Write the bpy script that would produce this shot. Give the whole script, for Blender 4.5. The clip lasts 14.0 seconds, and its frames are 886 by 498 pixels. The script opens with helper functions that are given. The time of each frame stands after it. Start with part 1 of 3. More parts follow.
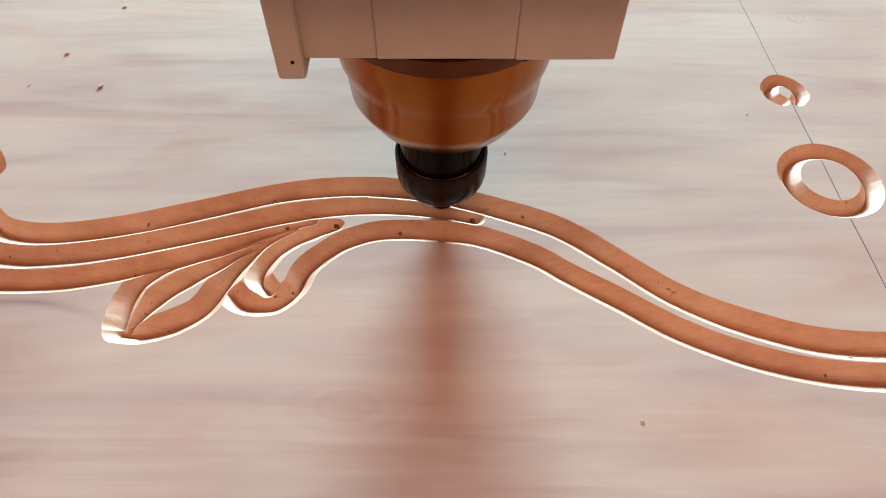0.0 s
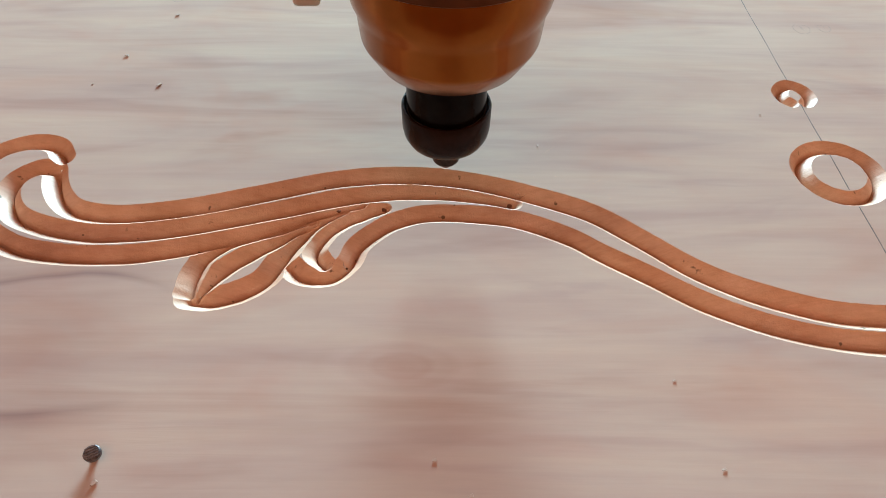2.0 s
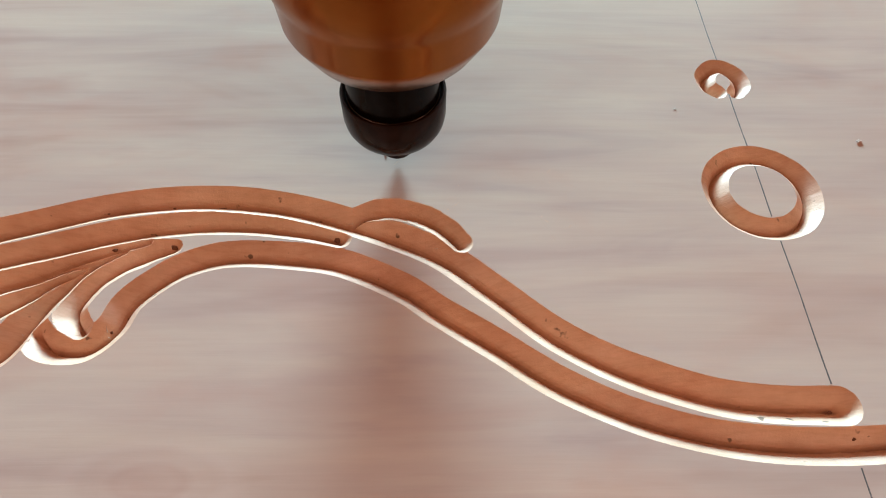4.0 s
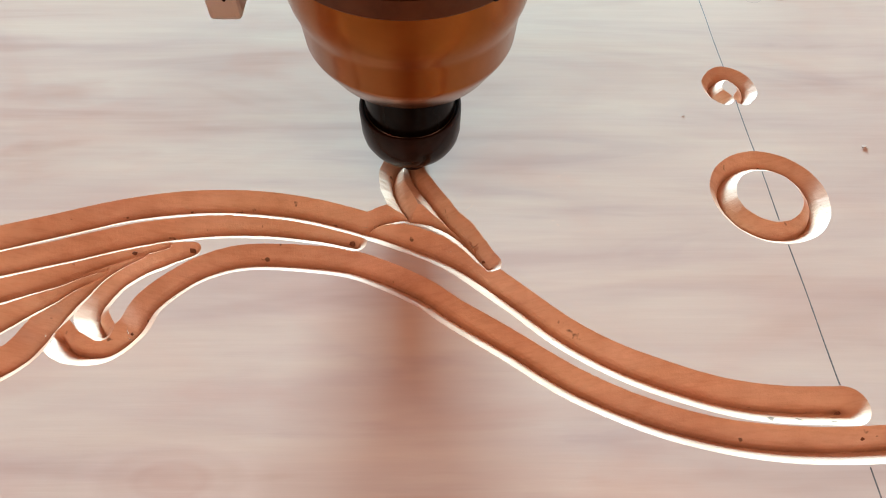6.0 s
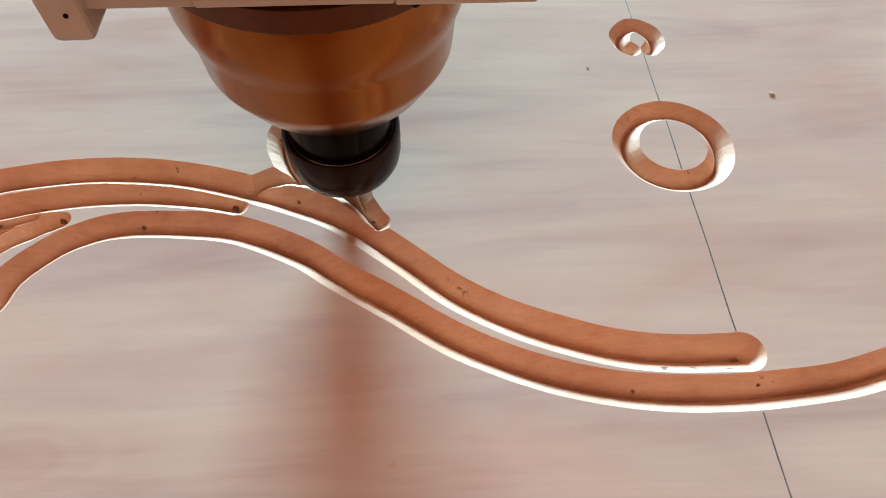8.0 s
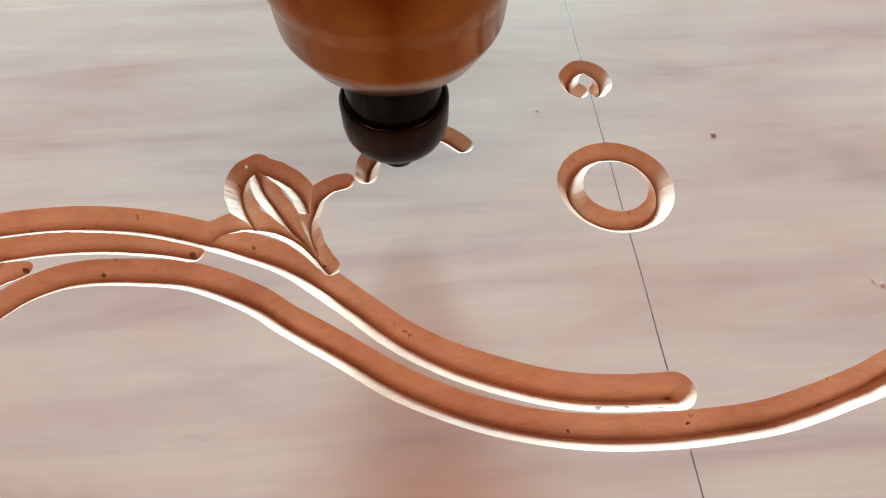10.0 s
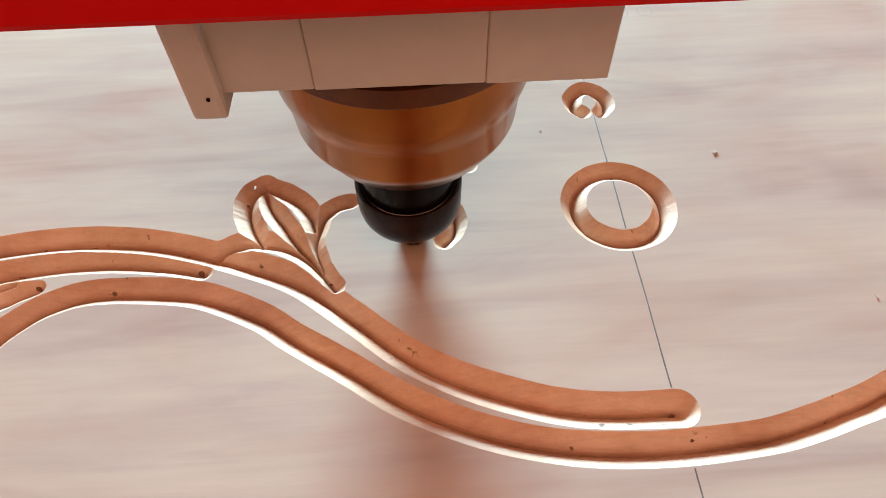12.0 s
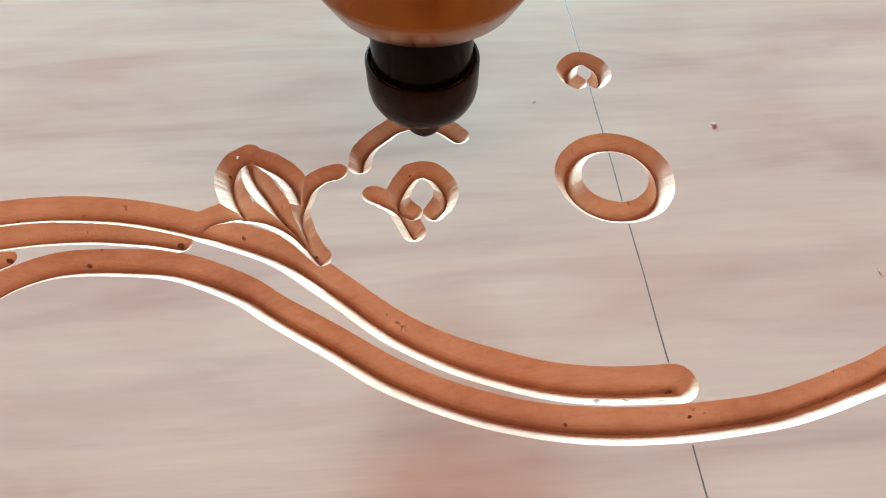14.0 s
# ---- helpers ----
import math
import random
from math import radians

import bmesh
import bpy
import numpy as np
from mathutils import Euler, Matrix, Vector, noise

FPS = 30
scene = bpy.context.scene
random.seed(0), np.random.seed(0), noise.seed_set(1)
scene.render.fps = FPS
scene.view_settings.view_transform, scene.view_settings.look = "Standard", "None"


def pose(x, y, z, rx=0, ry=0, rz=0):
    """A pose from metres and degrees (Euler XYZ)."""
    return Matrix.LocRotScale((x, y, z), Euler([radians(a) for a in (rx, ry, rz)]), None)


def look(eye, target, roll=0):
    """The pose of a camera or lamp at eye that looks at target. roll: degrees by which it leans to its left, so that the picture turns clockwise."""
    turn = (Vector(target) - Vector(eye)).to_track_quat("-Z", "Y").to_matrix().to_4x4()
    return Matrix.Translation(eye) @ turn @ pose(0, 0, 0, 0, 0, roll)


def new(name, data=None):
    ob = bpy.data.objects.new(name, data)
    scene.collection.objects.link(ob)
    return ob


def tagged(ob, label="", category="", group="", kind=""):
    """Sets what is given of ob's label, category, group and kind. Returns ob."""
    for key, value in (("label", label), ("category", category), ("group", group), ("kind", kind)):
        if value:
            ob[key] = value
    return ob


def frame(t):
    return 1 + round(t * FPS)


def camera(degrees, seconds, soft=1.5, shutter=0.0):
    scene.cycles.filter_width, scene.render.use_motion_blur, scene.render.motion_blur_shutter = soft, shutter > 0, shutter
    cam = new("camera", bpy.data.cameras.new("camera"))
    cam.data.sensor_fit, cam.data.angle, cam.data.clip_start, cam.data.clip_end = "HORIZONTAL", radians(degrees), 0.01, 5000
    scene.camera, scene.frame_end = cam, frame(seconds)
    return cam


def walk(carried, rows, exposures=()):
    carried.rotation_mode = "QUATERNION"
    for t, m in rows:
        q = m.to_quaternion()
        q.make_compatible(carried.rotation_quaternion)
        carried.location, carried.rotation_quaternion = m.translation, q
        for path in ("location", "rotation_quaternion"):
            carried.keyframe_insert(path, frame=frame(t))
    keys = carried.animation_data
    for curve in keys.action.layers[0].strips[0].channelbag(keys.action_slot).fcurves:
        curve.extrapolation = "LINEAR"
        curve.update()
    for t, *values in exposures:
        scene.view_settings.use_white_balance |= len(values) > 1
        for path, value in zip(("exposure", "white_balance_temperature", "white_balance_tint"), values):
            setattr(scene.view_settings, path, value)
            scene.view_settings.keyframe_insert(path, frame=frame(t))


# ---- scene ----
cam = camera(70.0, 14.0, soft=0.6)
PATH = [
    (0.0, (-0.0689, -0.1522, 0.2247), (-0.0683, 0.0287, -0.0143), 0.04),
    (0.5, (-0.1493, -0.1796, 0.2398), (-0.1582, 0.0111, 0.0084), -0.19),
    (1.0, (-0.1798, -0.1879, 0.2462), (-0.1940, -0.0011, 0.0119), -0.46),
    (1.5, (-0.1677, -0.1915, 0.2444), (-0.1842, -0.0033, 0.0114), -1.58),
    (2.0, (-0.0892, -0.1834, 0.2294), (-0.0881, 0.0076, -0.0019), 0.58),
    (2.5, (-0.0319, -0.1593, 0.2285), (-0.0227, 0.0147, -0.0156), 1.90),
    (3.0, (-0.0054, -0.1134, 0.2027), (-0.0025, 0.0512, -0.0481), 0.37),
    (3.5, (-0.0124, -0.1100, 0.1977), (-0.0110, 0.0517, -0.0549), 0.12),
    (4.0, (-0.0153, -0.1024, 0.2059), (-0.0121, 0.0607, -0.0458), 1.00),
    (6.5, (-0.0210, -0.1085, 0.2106), (-0.0182, 0.0583, -0.0387), 0.93),
    (7.0, (-0.0184, -0.1172, 0.2125), (-0.0176, 0.0527, -0.0347), 0.54),
    (7.5, (0.0059, -0.1134, 0.2058), (0.0142, 0.0561, -0.0416), 1.03),
    (8.0, (0.0154, -0.1119, 0.1917), (0.0262, 0.0518, -0.0594), 1.08),
    (8.5, (0.0179, -0.1128, 0.1951), (0.0248, 0.0531, -0.0547), -0.31),
    (9.0, (0.0309, -0.1094, 0.2001), (0.0446, 0.0564, -0.0495), 1.22),
    (11.5, (0.0366, -0.1074, 0.2094), (0.0440, 0.0675, -0.0342), -1.06),
    (12.0, (0.0377, -0.1110, 0.2083), (0.0446, 0.0658, -0.0340), -1.10),
    (12.5, (0.0390, -0.1118, 0.2037), (0.0477, 0.0633, -0.0398), -0.56),
    (13.0, (0.0372, -0.1088, 0.1962), (0.0468, 0.0640, -0.0489), 0.16),
    (13.5, (0.0397, -0.1133, 0.1963), (0.0497, 0.0592, -0.0490), 0.15),
    (14.0, (0.0380, -0.1105, 0.1973), (0.0489, 0.0611, -0.0484), 0.24),
]
EXPOSURES = [
    (0.0, -0.09), (0.5, -0.08), (1.0, -0.24), (1.5, -0.42), (2.0, -0.38), (2.5, -0.25), (3.0, -0.05), (3.5, -0.11), (4.0, -0.40), (4.2, -0.38), (6.3, -0.01), (6.5, -0.01), (7.0, -0.24),
    (7.5, -0.32), (8.0, -0.24), (8.5, -0.31), (9.0, -0.30), (11.5, -0.06), (12.0, -0.05), (12.5, -0.11), (13.0, -0.14), (13.5, 0.00), (14.0, -0.14),
]
walk(cam, [(t, look(eye, target, roll)) for t, eye, target, roll in PATH], exposures=EXPOSURES)

# ---------------------------------------------------------------- light
world = bpy.data.worlds.new("world")
scene.world = world
world.use_nodes = True
wn = world.node_tree
sky = wn.nodes.new("ShaderNodeTexSky")
sky.sky_type = "NISHITA"
sky.sun_disc = False
sky.sun_elevation, sky.sun_rotation = radians(50), radians(20)
wn.links.new(sky.outputs["Color"], wn.nodes["Background"].inputs["Color"])
wn.nodes["Background"].inputs["Strength"].default_value = 0.12
scene.view_settings.exposure = 0.0


def area_lamp(name, m, width, height, power, colour):
    data = bpy.data.lights.new(name, "AREA")
    data.shape, data.size, data.size_y = "RECTANGLE", width, height
    data.energy, data.color = power, colour
    ob = new(name, data)
    ob.matrix_world = m
    return ob


area_lamp("daylight_far_window", look((-0.07, 2.30, 0.58), (0.0, 0.0, 0.0)), 1.1, 0.55, 326, (0.505, 0.82, 0.985))
# added orange fill overhead behind the camera; no such source is known here
area_lamp("added_warm_fill", look((0.0, -1.25, 2.9), (0.0, -1.0, 0.0)), 4.6, 2.7, 88, (1.0, 0.42, 0.18))


# ---------------------------------------------------------------- materials
def node_mat(name):
    m = bpy.data.materials.new(name)
    m.use_nodes = True
    nt = m.node_tree
    return m, nt, nt.nodes["Principled BSDF"]


def add(nt, kind, **values):
    n = nt.nodes.new(kind)
    for k, v in values.items():
        n.inputs[k].default_value = v
    return n


def coords(nt, scale=(1, 1, 1), rot=(0, 0, 0), loc=(0, 0, 0)):
    tc = nt.nodes.new("ShaderNodeTexCoord")
    mp = add(nt, "ShaderNodeMapping", Scale=scale, Rotation=rot, Location=loc)
    nt.links.new(tc.outputs["Object"], mp.inputs["Vector"])
    return mp.outputs["Vector"]


def ramp(nt, fac, stops):
    r = nt.nodes.new("ShaderNodeValToRGB")
    els = r.color_ramp.elements
    while len(els) < len(stops):
        els.new(0.5)
    for e, (p, c) in zip(els, stops):
        e.position, e.color = p, (*c, 1) if len(c) == 3 else (c[0], c[0], c[0], 1)
    nt.links.new(fac, r.inputs["Fac"])
    return r.outputs["Color"]


def mix(nt, fac, a, b, blend="MIX"):
    n = nt.nodes.new("ShaderNodeMix")
    n.data_type, n.blend_type = "RGBA", blend
    for sock, v in ((n.inputs[0], fac), (n.inputs[6], a), (n.inputs[7], b)):
        if isinstance(v, (int, float)):
            sock.default_value = v
        elif isinstance(v, tuple):
            sock.default_value = (*v, 1)
        else:
            nt.links.new(v, sock)
    return n.outputs[2]


def noise_tex(nt, vec, scale, detail=4.0, rough=0.55, distort=0.0):
    n = add(nt, "ShaderNodeTexNoise", Scale=scale, Detail=detail, Roughness=rough, Distortion=distort)
    nt.links.new(vec, n.inputs["Vector"])
    return n.outputs["Fac"]


def bump(nt, bsdf, height, strength, distance):
    b = add(nt, "ShaderNodeBump", Strength=strength, Distance=distance)
    nt.links.new(height, b.inputs["Height"])
    nt.links.new(b.outputs["Normal"], bsdf.inputs["Normal"])


def wood_grain(nt):
    """Long grain along x with wandering bands, and one knot."""
    broad = noise_tex(nt, coords(nt, (2.2, 16, 6)), 1.6, 4, 0.55, 0.9)
    fine = noise_tex(nt, coords(nt, (14, 330, 60)), 1.0, 4, 0.6, 0.3)
    band = noise_tex(nt, coords(nt, (3.4, 22, 10), (0, 0, 0.02), (3.1, 0.7, 0)), 1.1, 3, 0.5, 1.6)
    base = ramp(nt, broad, [(0.26, (0.385, 0.285, 0.235)), (0.42, (0.445, 0.355, 0.295)), (0.60, (0.465, 0.38, 0.315)), (0.80, (0.41, 0.295, 0.24))])
    streak = ramp(nt, fine, [(0.30, (0.97,)), (0.62, (1.01,))])
    col = mix(nt, 1.0, base, streak, "MULTIPLY")
    col = mix(nt, 1.0, col, ramp(nt, band, [(0.28, (0.86, 0.82, 0.84)), (0.42, (0.97, 0.96, 0.97)), (0.60, (1.03, 1.04, 1.03)), (0.76, (0.95, 0.91, 0.90))]), "MULTIPLY")
    lines = noise_tex(nt, coords(nt, (4.2, 27, 10), (0, 0, -0.05), (1.3, 4.2, 0)), 1.2, 4, 0.55, 1.3)
    col = mix(nt, 1.0, col, ramp(nt, lines, [(0.30, (0.89, 0.88, 0.91)), (0.38, (0.96, 0.955, 0.965)), (0.50, (1.0, 1.0, 1.0)), (0.68, (1.03, 1.02, 1.0))]), "MULTIPLY")
    blotch = noise_tex(nt, coords(nt, (5, 9, 4), (0, 0, 0.1), (0.4, 2.2, 0)), 2.0, 3, 0.55, 0.6)
    col = mix(nt, 1.0, col, ramp(nt, blotch, [(0.34, (1.02, 1.02, 1.02)), (0.52, (0.99, 0.97, 0.97)), (0.66, (0.985, 0.90, 0.885)), (0.80, (0.95, 0.82, 0.78))]), "MULTIPLY")
    # the knot: rings round one spot, wood around darker, also for weaker light there
    v = coords(nt, (6.58, 14.7, 1), (0, 0, 0.06), (1.55, 0.66, 0))
    ln = nt.nodes.new("ShaderNodeVectorMath")
    ln.operation = "LENGTH"
    wob = nt.nodes.new("ShaderNodeVectorMath")
    wob.operation = "ADD"
    nt.links.new(v, wob.inputs[0])
    nw = add(nt, "ShaderNodeTexNoise", Scale=14.0, Detail=2.0)
    nt.links.new(coords(nt), nw.inputs["Vector"])
    shrink = nt.nodes.new("ShaderNodeVectorMath")
    shrink.operation = "SCALE"
    shrink.inputs["Scale"].default_value = 0.16
    nt.links.new(nw.outputs["Color"], shrink.inputs[0])
    nt.links.new(shrink.outputs["Vector"], wob.inputs[1])
    nt.links.new(wob.outputs["Vector"], ln.inputs[0])
    ring = ramp(nt, ln.outputs["Value"], [(0.0, (0.84, 0.79, 0.79)), (0.40, (0.90, 0.87, 0.88)), (0.46, (0.86, 0.83, 0.85)), (0.50, (0.60, 0.54, 0.58)), (0.54, (0.80, 0.74, 0.75)), (0.66, (0.90, 0.86, 0.86)), (0.74, (0.84, 0.77, 0.77)), (1.0, (1.0, 1.0, 1.0))])
    # a small faint swirl of grain nearer the edge
    swirl = nt.nodes.new("ShaderNodeVectorMath")
    swirl.operation = "LENGTH"
    bent = nt.nodes.new("ShaderNodeVectorMath")
    bent.operation = "ADD"
    nt.links.new(coords(nt, (20.0, 42.0, 1), (0, 0, 0.15), (1.650, 2.564, 0)), bent.inputs[0])
    nt.links.new(shrink.outputs["Vector"], bent.inputs[1])
    nt.links.new(bent.outputs["Vector"], swirl.inputs[0])
    col = mix(nt, 1.0, col, ramp(nt, swirl.outputs["Value"], [(0.0, (0.97, 0.93, 0.92)), (0.16, (0.98, 0.95, 0.94)), (0.23, (0.95, 0.90, 0.89)), (0.30, (0.99, 0.97, 0.96)), (0.42, (0.97, 0.94, 0.93)), (0.52, (1.0, 0.98, 0.98)), (0.66, (0.97, 0.95, 0.94)), (1.0, (1.0, 1.0, 1.0))]), "MULTIPLY")
    sep = nt.nodes.new("ShaderNodeSeparateXYZ")
    nt.links.new(v, sep.inputs[0])
    side = ramp(nt, sep.outputs["X"], [(0.0, (1.0,)), (0.25, (0.0,))])
    col = mix(nt, side, col, mix(nt, 1.0, col, ring, "MULTIPLY"))
    return col, broad, fine


def planed_wood():
    m, nt, b = node_mat("planed_wood")
    col, broad, fine = wood_grain(nt)
    nt.links.new(col, b.inputs["Base Color"])
    nt.links.new(ramp(nt, noise_tex(nt, coords(nt, (4, 60, 8)), 1.5, 5, 0.6), [(0.3, (0.50,)), (0.7, (0.66,))]), b.inputs["Roughness"])
    b.inputs["Specular IOR Level"].default_value = 0.0
    bump(nt, b, fine, 0.08, 0.0006)
    return m


def cut_wood():
    m, nt, b = node_mat("freshly_cut_wood")
    col, broad, fine = wood_grain(nt)
    fuzz = noise_tex(nt, coords(nt), 900, 4, 0.6)
    patch = noise_tex(nt, coords(nt), 60, 3, 0.6)
    col = mix(nt, 1.0, col, ramp(nt, patch, [(0.35, (1.24, 1.07, 0.92)), (0.65, (1.40, 1.27, 1.14))]), "MULTIPLY")
    wide = noise_tex(nt, coords(nt, (1, 1.6, 1), (0, 0, 0), (0.2, 0.1, 0)), 22, 3, 0.6)
    col = mix(nt, 1.0, col, ramp(nt, wide, [(0.36, (0.92, 0.84, 0.78)), (0.64, (1.10, 1.08, 1.06))]), "MULTIPLY")
    tear = noise_tex(nt, coords(nt, (160, 900, 200)), 1.0, 3, 0.6)
    col = mix(nt, 1.0, col, ramp(nt, tear, [(0.30, (0.93, 0.90, 0.88)), (0.55, (1.02, 1.02, 1.02))]), "MULTIPLY")
    burn = ramp(nt, noise_tex(nt, coords(nt, (1, 1, 1)), 210, 2, 0.5), [(0.715, (1.0,)), (0.77, (0.30,))])
    col = mix(nt, 1.0, col, burn, "MULTIPLY")
    nt.links.new(col, b.inputs["Base Color"])
    b.inputs["Roughness"].default_value = 0.5
    b.inputs["Specular IOR Level"].default_value = 0.25
    bump(nt, b, fuzz, 0.45, 0.0003)
    return m


def speckled(name, c1, c2, scale, rough, relief=0.3, dist=0.001, metal=0.0, stretch=(1, 1, 1), spec=0.5):
    m, nt, b = node_mat(name)
    v = coords(nt, stretch)
    n = noise_tex(nt, v, scale, 5, 0.6)
    big = noise_tex(nt, v, scale * 0.13, 3, 0.5)
    col = ramp(nt, n, [(0.35, c1), (0.65, c2)])
    col = mix(nt, 1.0, col, ramp(nt, big, [(0.3, (0.85,)), (0.7, (1.05,))]), "MULTIPLY")
    nt.links.new(col, b.inputs["Base Color"])
    b.inputs["Roughness"].default_value = rough
    b.inputs["Metallic"].default_value = metal
    b.inputs["Specular IOR Level"].default_value = spec
    if relief:
        bump(nt, b, n, relief, dist)
    return m


WOOD, CUT = planed_wood(), cut_wood()
EDGE = speckled("sawn_edge_wood", (0.44, 0.31, 0.18), (0.54, 0.40, 0.25), 90, 0.7, 0.4, 0.0006, stretch=(0.2, 1, 3))
SAWDUST = speckled("sawdust_bed", (0.30, 0.17, 0.09), (0.55, 0.38, 0.24), 260, 0.9, 0.9, 0.003)
CREAM = speckled("cream_paint", (0.58, 0.54, 0.48), (0.65, 0.61, 0.54), 40, 0.42, 0.1, 0.0003)
RED = speckled("red_paint", (0.64, 0.0015, 0.0015), (0.68, 0.003, 0.002), 30, 0.6, 0.05, 0.0003, spec=0.1)
# orange-brown base carries the warm surroundings mirrored in the steel
CHROME = speckled("reflection_tinted_steel", (0.28, 0.087, 0.015), (0.34, 0.110, 0.023), 60, 0.22, 0.03, 0.0002, 1.0)
BLACK = speckled("blackened_steel", (0.004, 0.003, 0.0028), (0.008, 0.006, 0.005), 120, 0.2, 0.08, 0.0002, 0.0, spec=0.05)
# black nut steel, the board's brown reflection put into its base
NUT = speckled("board_tinted_black_steel", (0.012, 0.005, 0.003), (0.022, 0.009, 0.006), 120, 0.24, 0.08, 0.0002, 0.0, spec=0.1)
GLOSS = speckled("glossy_black_steel", (0.006, 0.006, 0.006), (0.010, 0.010, 0.010), 120, 0.1, 0.02, 0.0001, 0.0, spec=0.8)
# brown dark enough to hold the shade under the clamp
SHADED_STEEL = speckled("shade_darkened_steel", (0.10, 0.032, 0.010), (0.15, 0.050, 0.016), 90, 0.45, 0.2, 0.0003, 0.6)
CARBIDE = speckled("worn_carbide", (0.03, 0.018, 0.015), (0.07, 0.045, 0.038), 300, 0.35, 0.1, 0.0002, 0.8)
NAIL = speckled("dull_nail_steel", (0.10, 0.095, 0.10), (0.26, 0.25, 0.26), 700, 0.38, 0.5, 0.0003, 0.9)
PENCIL = speckled("pencil_graphite", (0.06, 0.055, 0.055), (0.17, 0.155, 0.145), 900, 0.5, 0.0)
FAINT = speckled("faint_graphite", (0.26, 0.22, 0.19), (0.36, 0.30, 0.26), 900, 0.6, 0.0)
SCORCHED = speckled("scorched_wood", (0.10, 0.040, 0.022), (0.19, 0.085, 0.045), 900, 0.8, 0.5, 0.0003)
PALE = speckled("pale_shaving", (0.40, 0.31, 0.25), (0.54, 0.44, 0.36), 300, 0.7, 0.3, 0.0003)
# room surfaces out of view, coloured warm so their bounce light is orange
PLASTER = speckled("warm_bounce_plaster", (0.34, 0.15, 0.08), (0.42, 0.20, 0.11), 6, 0.85, 0.2, 0.002)
CONCRETE = speckled("warm_bounce_concrete", (0.28, 0.19, 0.13), (0.36, 0.25, 0.18), 9, 0.8, 0.3, 0.002)


# ---------------------------------------------------------------- building helpers
def part(name, bm, material, parent=None, label="", smooth=False):
    me = bpy.data.meshes.new(name)
    bmesh.ops.recalc_face_normals(bm, faces=bm.faces)
    if smooth:
        for f in bm.faces:
            f.smooth = True
        for e in bm.edges:
            if len(e.link_faces) == 2 and e.calc_face_angle(0) > radians(38):
                e.smooth = False
    bm.to_mesh(me)
    bm.free()
    for mat in material if isinstance(material, (list, tuple)) else [material]:
        me.materials.append(mat)
    ob = new(name, me)
    ob.parent = parent
    if label:
        tagged(ob, label)
    return ob


def box(bm, x0, x1, y0, y1, z0, z1, bevel=0.0, seg=2):
    r = bmesh.ops.create_cube(bm, size=1)
    bmesh.ops.transform(bm, matrix=Matrix.LocRotScale(((x0 + x1) / 2, (y0 + y1) / 2, (z0 + z1) / 2), None, (x1 - x0, y1 - y0, z1 - z0)), verts=r["verts"])
    if bevel:
        edges = list({e for v in r["verts"] for e in v.link_edges})
        bmesh.ops.bevel(bm, geom=edges, offset=bevel, segments=seg, profile=0.5, affect="EDGES")
    return bm


def lathe(bm, profile, n=64):
    """A body of revolution round z from (radius, z) pairs."""
    rings = []
    for r, z in profile:
        if r < 1e-6:
            rings.append([bm.verts.new((0, 0, z))])
        else:
            rings.append([bm.verts.new((r * math.cos(2 * math.pi * k / n), r * math.sin(2 * math.pi * k / n), z)) for k in range(n)])
    for a, b in zip(rings, rings[1:]):
        for k in range(n):
            q = [a[k % len(a)], a[(k + 1) % n % len(a)], b[(k + 1) % n % len(b)], b[k % len(b)]]
            q = list(dict.fromkeys(q))
            if len(q) > 2:
                bm.faces.new(q)
    return bm


# ---------------------------------------------------------------- the added, unseen room that closes the place
def wall(name, horizontal, at, thick, a, b, hole):
    """A wall along x or y from a to b with one window opening (start, end, sill, head)."""
    bm = bmesh.new()
    h0, h1, z0, z1 = hole
    for p, q, u, v in ((a, h0, -0.98, 3.0), (h1, b, -0.98, 3.0), (h0, h1, -0.98, z0), (h0, h1, z1, 3.0)):
        if horizontal:
            box(bm, p, q, at, at + thick, u, v)
        else:
            box(bm, at, at + thick, p, q, u, v)
    tagged(part(name, bm, PLASTER), "unseen added wall with a window opening, terracotta for warm bounce", "wall", kind="structure")


def room():
    floor = part("floor", box(bmesh.new(), -3.2, 3.2, -3.0, 2.4, -0.98, -0.9), CONCRETE)
    tagged(floor, "unseen added floor, brown for warm bounce", "floor", kind="structure")
    bm = bmesh.new()
    # gap left in the unseen ceiling above the added fill lamp
    for q in ((-3.3, -2.4, -3.1, 2.5), (2.4, 3.3, -3.1, 2.5), (-2.4, 2.4, -3.1, -2.7), (-2.4, 2.4, 0.2, 2.5)):
        box(bm, *q, 3.0, 3.1)
    ceiling = part("ceiling", bm, PLASTER)
    tagged(ceiling, "unseen added ceiling, terracotta for warm bounce, open over the fill lamp", "ceiling", kind="structure")
    wall("wall_north", True, 2.4, 0.1, -3.2, 3.2, (-0.64, 0.50, 0.22, 0.95))
    w = part("wall_south", box(bmesh.new(), -3.2, 3.2, -3.1, -3.0, -0.98, 3.0), PLASTER)
    tagged(w, "unseen added wall, terracotta for warm bounce", "wall", kind="structure")
    for name, a, b in (("wall_west", -3.3, -3.2), ("wall_east", 3.2, 3.3)):
        w = part(name, box(bmesh.new(), a, b, -3.1, 2.5, -0.98, 3.0), PLASTER)
        tagged(w, "unseen added wall, terracotta for warm bounce", "wall", kind="structure")


room()


# ---------------------------------------------------------------- the carved board
# carving strokes of the v-cutter in millimetres: points, half width at start, middle and end, and when it is cut (None: before)
STROKES = []


def stroke(points, hw0, hw1=None, hw2=None, cut=None):
    STROKES.append((np.array(points, float), hw0, hw1 if hw1 is not None else hw0, hw2 if hw2 is not None else (hw1 if hw1 is not None else hw0), cut))


